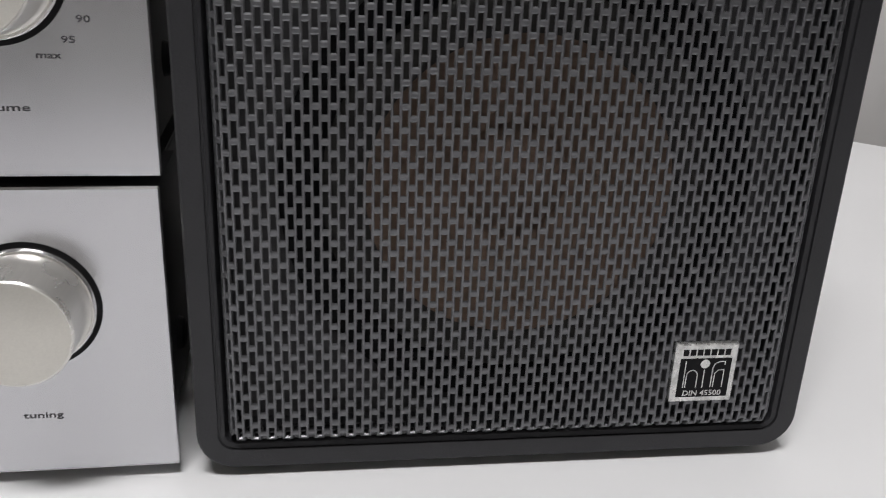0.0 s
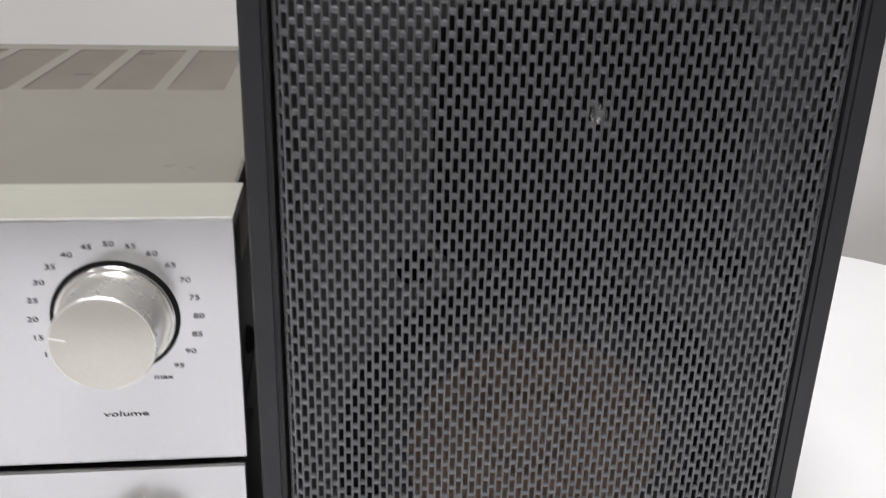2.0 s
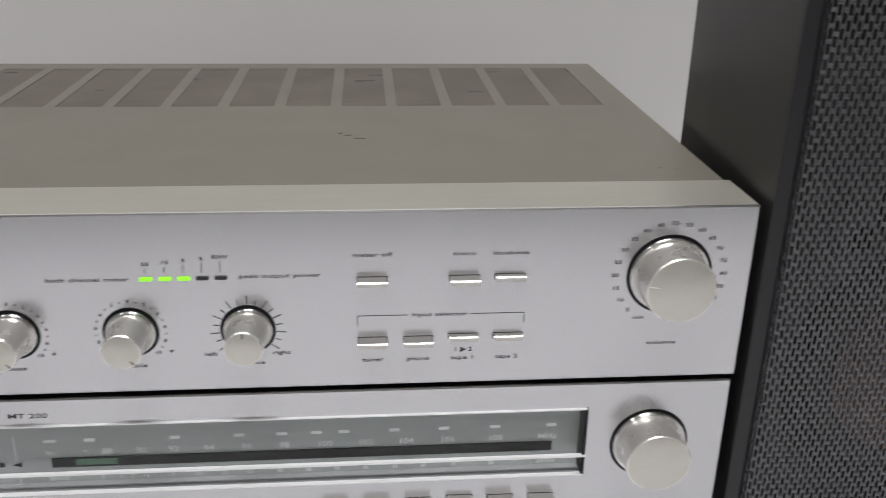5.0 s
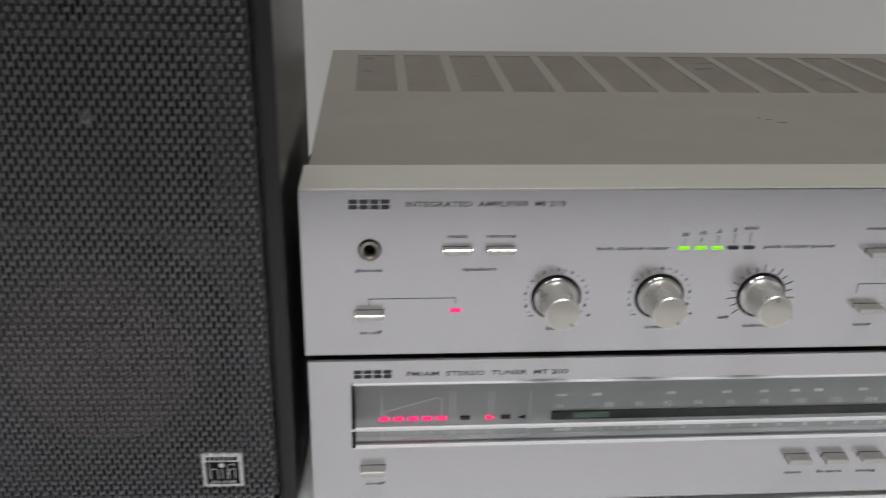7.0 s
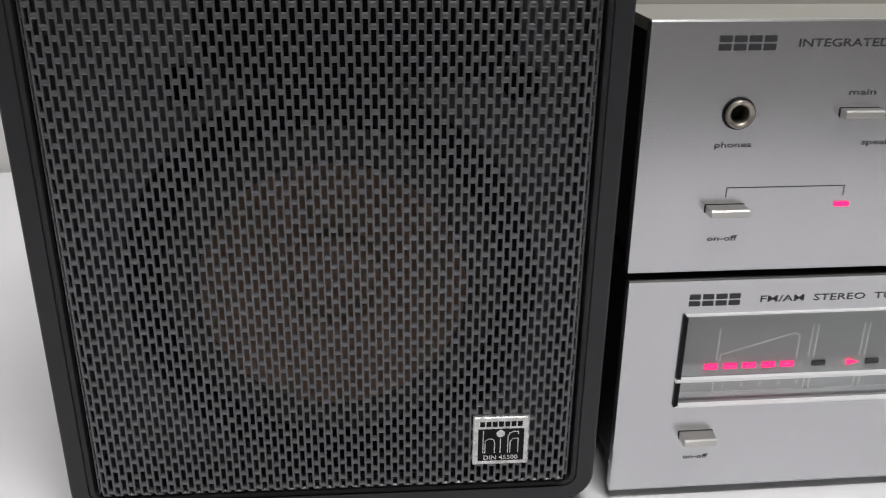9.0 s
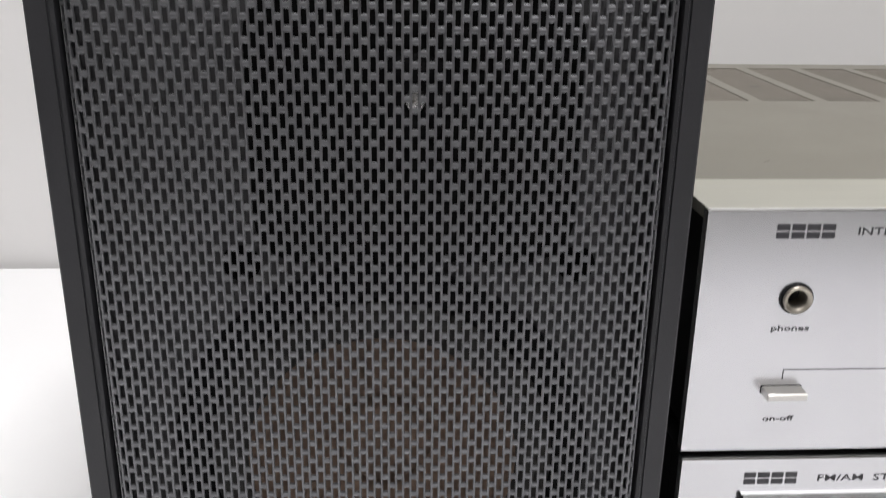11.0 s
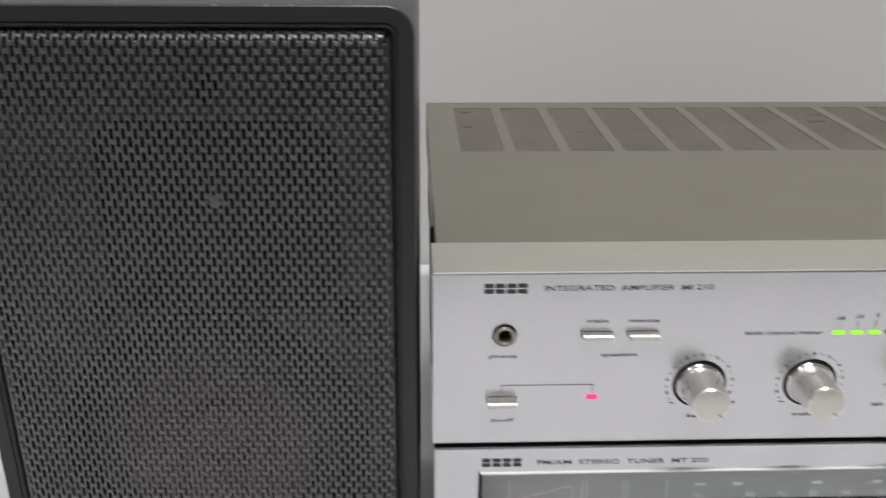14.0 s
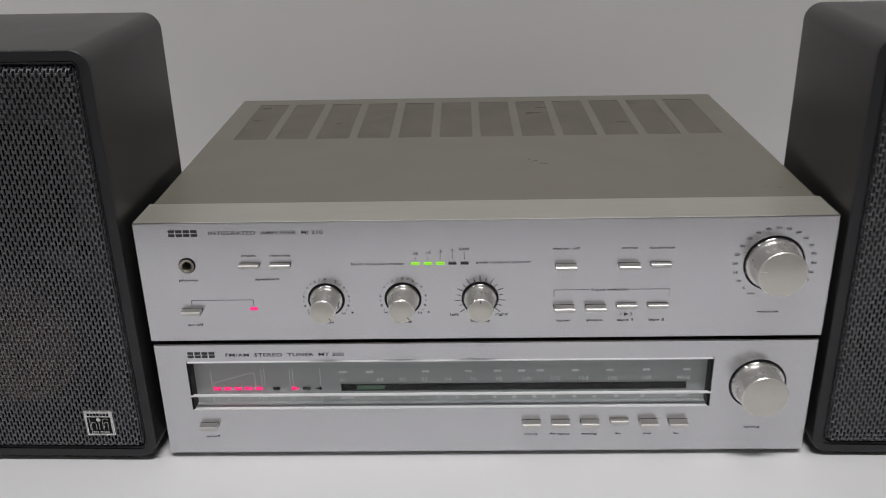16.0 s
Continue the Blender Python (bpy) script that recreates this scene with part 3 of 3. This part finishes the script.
for t, x in (("88", -0.0700), ("90", -0.0548), ("92", -0.0400), ("94", -0.0240), ("96", -0.0068), ("98", 0.0104), ("100", 0.0292), ("102", 0.0482), ("104", 0.0672), ("106", 0.0868), ("108", 0.1095), ("MHz", 0.1345)):
    writing(t, x, 0.0633, 0.0031, YT, window, M_WHITE_INK, "CENTER", wide=1.1)
bars([(-0.0800, -0.0788, 0.0636, 0.0642)], YT, window, M_WHITE_INK)
bars([(x - 0.0024, x + 0.0024, 0.0690, 0.0707) for x in (-0.0770, -0.0390, -0.0100, 0.0095, 0.0255, 0.0382, 0.0618, 0.0848, 0.1092, 0.1362)], YT, window, M_WHITE_INK)
for t, x in (("2", -0.0735), ("5", -0.0650), ("7", -0.0600), ("10", -0.0538), ("15", -0.0420), ("20", -0.0300), ("25", -0.0178), ("30", -0.0062)):
    writing(t, x, 0.0491, 0.0020, YT, window, M_WHITE_INK, "CENTER", wide=1.1)
bars([(x - 0.0013, x + 0.0013, 0.0482, 0.0500) for x in (0.0078, 0.0210, 0.0345, 0.0480, 0.0620, 0.0755, 0.0900, 0.1080)], YT, window, M_WHITE_INK)
bars([(-0.0975, -0.0885, 0.0482, 0.0500), (0.1300, 0.1390, 0.0482, 0.0500)], YT, window, M_WHITE_INK)
# signal and tuning lights with their printed frames
for i in range(5):
    diode_x = -0.1836 + i * 0.00727
    part("diode", box(diode_x - 0.0026, diode_x + 0.0026, YD - 0.0006, YD + 0.0004, 0.0519, 0.0543, 0.0004), M_PINK, window, "lit red signal light")
    writing(str(i + 1), -0.1812 + i * 0.0070, 0.0490, 0.0016, YT, window, M_WHITE_INK, "CENTER", wide=1.1)
for x in (-0.1424, -0.1216):
    part("diode", box(x - 0.0026, x + 0.0026, YD - 0.0008, YD + 0.0004, 0.0520, 0.0542, 0.0003), M_DEAD, window, "unlit dark light")
for tri, mat, label in (((-0.1316, -0.1268), M_PINK, "lit red tuning arrow"), ((-0.1112, -0.1158), M_DEAD, "dark tuning arrow")):
    bm = bmesh.new()
    f = bm.faces.new([bm.verts.new((x, YD - 0.0006, z)) for x, z in ((tri[0], 0.0517), (tri[1], 0.0531), (tri[0], 0.0545))])
    bmesh.ops.extrude_face_region(bm, geom=[f])
    part("tuning_arrow", bm, mat, window, label)
for x0, x1 in ((-0.1848, -0.1505), (-0.1485, -0.1312), (-0.1292, -0.1105)):
    stroke([(x0, 0.0726), (x0, 0.0597)], 0.0005, YT, window, M_WHITE_INK)
    stroke([(x1, 0.0726), (x1, 0.0597)], 0.0005, YT, window, M_WHITE_INK)
    stroke([(x0, 0.0506), (x0, 0.0463), (x1, 0.0463), (x1, 0.0506)], 0.0005, YT, window, M_WHITE_INK)
stroke([(-0.1835, 0.0594), (-0.1835, 0.0618), (-0.1570, 0.0698), (-0.1550, 0.0686), (-0.1550, 0.0594)], 0.0005, YT, window, M_WHITE_INK)

logo_blocks(-0.1985, -0.1795, 0.0848, 0.0044, YP, tpanel)
writing("FM/AM  STEREO  TUNER  MT 200", -0.1730, 0.0844, 0.0025, YP, tpanel, M_INK, "LEFT", 0.0795)
push_key(-0.1895, 0.0290, 0.0060, tuner, 0.0122, 0.0030)
for i, (t, out) in enumerate(zip(("mono", "fm servo", "muting", "fm", "mw", "lw"), (0.0062, 0.0062, 0.0062, 0.0040, 0.0072, 0.0072))):
    x = 0.0328 + 0.0200 * i
    push_key(x, 0.0295 if i != 3 else 0.0302, out, tuner, 0.0122, 0.0030)
    writing(t, x, 0.0190, 0.0018, YP, tpanel, M_INK_SOFT, "CENTER", wide=1.5)
writing("on-off", -0.1885, 0.0190, 0.0018, YP, tpanel, M_INK_SOFT, "CENTER", wide=1.5)
writing("tuning", 0.1838, 0.0240, 0.0019, YP, tpanel, M_INK_SOFT, "CENTER", wide=1.6)
rotary_knob(0.1840, 0.0586, 0.0178, 0.0156, 0.0152, 0.0175, 0, tuner, False)
for s in (-1, 1):
    side_screw(s * 0.2178, 0.033, 0.0324, tuner)
    for y in (0.035, 0.27):
        foot(s * 0.185, y, 0.0008, 0.008, tuner)
part("cabinet_top", box(-0.2165, 0.2165, 0.0345, 0.300, 0.0905, 0.0915), M_CHASSIS, tuner)
tuner.location.z, tuner.scale = -0.0008, (0.9935, 1.0, 0.9801)


# ---- loudspeakers ----
HALF_W, HEIGHT, DEPTH, RADIUS = 0.0930, 0.2830, 0.130, 0.0115
GH, GZ0, GZ1, G_OUT = 0.0835, 0.0091, 0.2732, -0.0026


def grille_mesh():
    """A steel sheet of staggered upright slots, its four edges rolled back into the frame."""
    p, q, hw, hh, r, flange, thick = 0.00229, 0.00625, 0.00145, 0.00450, 0.0050, 0.0055, 0.0009
    a, b = GH - r, (GZ1 - GZ0) / 2 - r
    arc = r * math.pi / 2
    zc = (GZ0 + GZ1) / 2
    verts, faces = [], []

    def bend(u, flat):
        s = abs(u) - flat
        k = 1 if u > 0 else -1
        if s <= 0:
            return u, 0.0, 0.0
        if s < arc:
            return k * (flat + r * math.sin(s / r)), r * (1 - math.cos(s / r)), k * math.sin(s / r)
        return k * (flat + r), r + s - arc, k * 1.0

    def place(u, v, sink):
        x, dx, nx = bend(u, a)
        z, dz, nz = bend(v, b)
        d = math.sqrt(dx * dx + dz * dz)
        w = max(0.0, 1 - nx * nx - nz * nz)
        return (x - nx * sink, G_OUT + d + math.sqrt(w) * sink, zc + z - nz * sink)

    cols, rows = int((a + arc + flange) / p), int((b + arc + flange) / q) + 1
    for i in range(-cols, cols + 1):
        for j in range(-rows, rows + 1):
            u, v = i * p, (j + 0.5 * (i % 2)) * q
            su, sv = abs(u) - a, abs(v) - b
            if sv > arc + flange or su > arc + flange or (su > 0.25 * arc and sv > 0.25 * arc):
                continue
            steps = 5 if sv > -q else 1
            sides = [(-1, -1 + 2 * k / steps) for k in range(steps, -1, -1)] + [(1, -1 + 2 * k / steps) for k in range(steps + 1)]
            base, ring = len(verts), len(sides)
            for du, dv, sink in ((p / 2, q / 2, 0.0), (hw / 2 + 0.00020, hh / 2 + 0.00042, 0.0), (hw / 2, hh / 2, 0.00022), (hw / 2, hh / 2, thick)):
                for su_, sv_ in sides:
                    verts.append(place(u + su_ * du, v + sv_ * dv, sink))
            for k in range(3):
                for m in range(ring):
                    n = (m + 1) % ring
                    faces.append((base + ring * k + m, base + ring * k + n, base + ring * k + ring + n, base + ring * k + ring + m))
    me = bpy.data.meshes.new("grille")
    me.from_pydata(verts, [], faces)
    me.materials.append(M_GRILLE)
    return me


def loudspeaker(label):
    sp = thing("loudspeaker", 0, 0, 0, label, "speaker", "pair of loudspeakers")
    w, h, r = HALF_W, HEIGHT, RADIUS
    part("cabinet", lofted([(-w + 0.0004, w - 0.0004, 0.0004, h - 0.0004, r, 0.0016), (-w, w, 0, h, r, 0.0035), (-w, w, 0, h, r, DEPTH - 0.002), (-w + 0.002, w - 0.002, 0.002, h - 0.002, r, DEPTH)], cap_last=True), M_CAB, sp, "black vinyl wrapped cabinet", True)

    def ring(inset, depth):
        return (-w + inset, w - inset, inset, h - inset, max(r - inset, 0.0030), depth)

    frame_part = part("front_frame", lofted([ring(0.0004, 0.0018), ring(0.0003, 0.0005), ring(0.0009, 0.0), ring(0.0064, 0.0), ring(0.0066, 0.0007), ring(0.0071, 0.0007), ring(0.0073, 0.0001), ring(0.0083, 0.0006), ring(0.0088, 0.0020), ring(0.0088, 0.0150)]), M_FRAME, sp, "charcoal plastic frame with rounded corners", True)
    rnd = random.Random(5)
    for _ in range(5):
        x, big = rnd.uniform(-w + 0.012, w - 0.012), rnd.uniform(0.0003, 0.0008)
        part("chip", box(x - big, x + big, 0.0002, 0.0009, h - 0.0009, h - 0.00025, 0.0001), M_WORN, frame_part, "worn pale edge")
    wx, wz = 0.0010, 0.0826
    part("baffle", plate_with_holes(-w + 0.004, w - 0.004, 0.004, h - 0.004, [(wx - 0.046, wx + 0.046, wz - 0.046, wz + 0.046)], 0.0145, 0.0200), M_BAFFLE, sp, "dark baffle board")
    woofer = part("woofer", turned(wx, wz, [(0.0143, 0.0690), (0.0125, 0.0690), (0.0118, 0.0678), (0.0118, 0.0590), (0.0132, 0.0570)], 64, False), M_BLACK, sp, "woofer with a paper cone", True)
    part("surround", turned(wx, wz, [(0.0132, 0.0572), (0.0108, 0.0548), (0.0102, 0.0515), (0.0108, 0.0475), (0.0122, 0.0440)], 64, False), M_SURROUND, woofer, "dark foam surround", True)
    part("cone", turned(wx, wz, [(0.0118, 0.0448), (0.0124, 0.0435), (0.0175, 0.0320), (0.0240, 0.0195), (0.0255, 0.0165)], 64, False), M_CONE, woofer, "brown paper cone", True)
    part("dust_cap", turned(wx, wz, [(0.0254, 0.0170), (0.0228, 0.0145), (0.0210, 0.0092), (0.0204, 0.0035)], 48), M_CONE, woofer, "", True)
    for hx, hz in ((-0.0423, 0.1522), (0.0622, 0.1522), (0.0106, 0.2491)):
        # no depth here: the recess's shade is a flat black disc
        part("screw_recess", turned(hx, hz, [(0.0139, 0.0060), (0.0142, 0.0056)], 20), M_VOID, sp, "flat black disc for the shade of a screw recess")
    tx, tz = 0.0115, 0.2044
    tw = part("tweeter", lofted([(tx - 0.049, tx + 0.049, 0.1530, 0.2362, 0.014, 0.0144), (tx - 0.049, tx + 0.049, 0.1530, 0.2362, 0.014, 0.0128), (tx - 0.047, tx + 0.047, 0.1550, 0.2342, 0.013, 0.0122)], cap_last=True), M_RUBBER, sp, "tweeter on a black square plate")
    part("dome", turned(tx, tz, [(0.0121, 0.0130), (0.0108, 0.0110), (0.0092, 0.0070), (0.0084, 0.0025)], 40), M_BLACK, tw, "", True)
    # the dome's highlight, set in as a small pale tip
    part("dome_glint", turned(tx, tz, [(0.0085, 0.0032), (0.0064, 0.0027), (0.0056, 0.0012)], 24), M_DOME, tw, "pale tip for the highlight on the dome", True)
    for fx in (-0.072, 0.072):
        for fy in (0.014, 0.115):
            bm = turned(0, 0, [(-0.0034, 0.0075), (0.0006, 0.0085)], 20)
            bm.transform(Matrix.Translation((fx, fy, 0)) @ Matrix.Rotation(radians(90), 4, "X"))
            part("foot", bm, M_RUBBER, sp, "black rubber foot")

    grille = new("grille", grille_mesh())
    grille.parent = sp
    tagged(grille, "dark grey slotted steel grille")

    bx0, bx1, bz0, bz1 = 0.0478, 0.0675, 0.0203, 0.0400
    badge = part("badge", lofted([(bx0, bx1, bz0, bz1, 0.0006, G_OUT + 0.0004), (bx0, bx1, bz0, bz1, 0.0006, G_OUT - 0.0011), (bx0 + 0.0004, bx1 - 0.0004, bz0 + 0.0004, bz1 - 0.0004, 0.0005, G_OUT - 0.0015)], cap_last=True), M_BADGE, sp, "square metal badge with a black field")
    part("badge_field", box(bx0 + 0.0018, bx1 - 0.0018, G_OUT - 0.00162, G_OUT - 0.0014, bz0 + 0.0018, bz1 - 0.0048), M_BLACK, badge, "black enamel field")
    yb = G_OUT - 0.00170
    letters = 7
    lw = (bx1 - bx0 - 0.0044) / letters
    for k in range(letters):
        bars([(bx0 + 0.0022 + k * lw + lw * 0.08, bx0 + 0.0022 + (k + 1) * lw - lw * 0.14, bz1 - 0.0038, bz1 - 0.0018)], G_OUT - 0.00152, badge, M_BLACK, "maker_mark")
    writing("DIN 45500", (bx0 + bx1) / 2, bz0 + 0.0031, 0.0018, yb, badge, M_BADGE, "CENTER", wide=1.05)
    cxb = (bx0 + bx1) / 2

    def arch(x, z0, z1, width):
        """An n-shaped stroke from (x, z0) up to z1 and down again."""
        pts = [(x, z0), (x, z1 - width / 2)]
        pts += [(x + width / 2 - width / 2 * math.cos(radians(180 * k / 8)), z1 - width / 2 + width / 2 * math.sin(radians(180 * k / 8))) for k in range(9)]
        return pts + [(x + width, z0)]

    zb = bz0 + 0.0052
    stroke([(cxb - 0.0063, bz1 - 0.0056), (cxb - 0.0063, zb)], 0.00032, yb, badge, M_BADGE)
    stroke(arch(cxb - 0.0056, zb, zb + 0.0058, 0.0034), 0.00032, yb, badge, M_BADGE)
    stroke([(cxb - 0.0002, zb), (cxb - 0.0002, zb + 0.0058)], 0.00032, yb, badge, M_BADGE)
    stroke([(cxb + 0.0024, zb), (cxb + 0.0024, zb + 0.0065), (cxb + 0.0030, zb + 0.0080), (cxb + 0.0044, zb + 0.0086), (cxb + 0.0060, zb + 0.0086), (cxb + 0.0060, zb + 0.0076)], 0.00032, yb, badge, M_BADGE)
    stroke([(cxb + 0.0032, zb), (cxb + 0.0032, zb + 0.0045), (cxb + 0.0042, zb + 0.0057), (cxb + 0.0060, zb + 0.0058), (cxb + 0.0060, zb)], 0.00032, yb, badge, M_BADGE)
    part("badge_dot", turned(cxb - 0.0002, bz1 - 0.0066, [(yb, 0.0015), (yb - 0.0001, 0.0014)], 24), M_BADGE, badge, "round dot")
    return sp


right_speaker = loudspeaker("black loudspeaker with a slotted grey metal grille and badge")
right_speaker.matrix_basis = pose(0.3170, -0.0045, 0.0032, 0.10, 0, -1.22)
left_speaker = copy_thing(right_speaker, pose(-0.3192, -0.0021, 0.0038, 0.50, 0, -1.15))
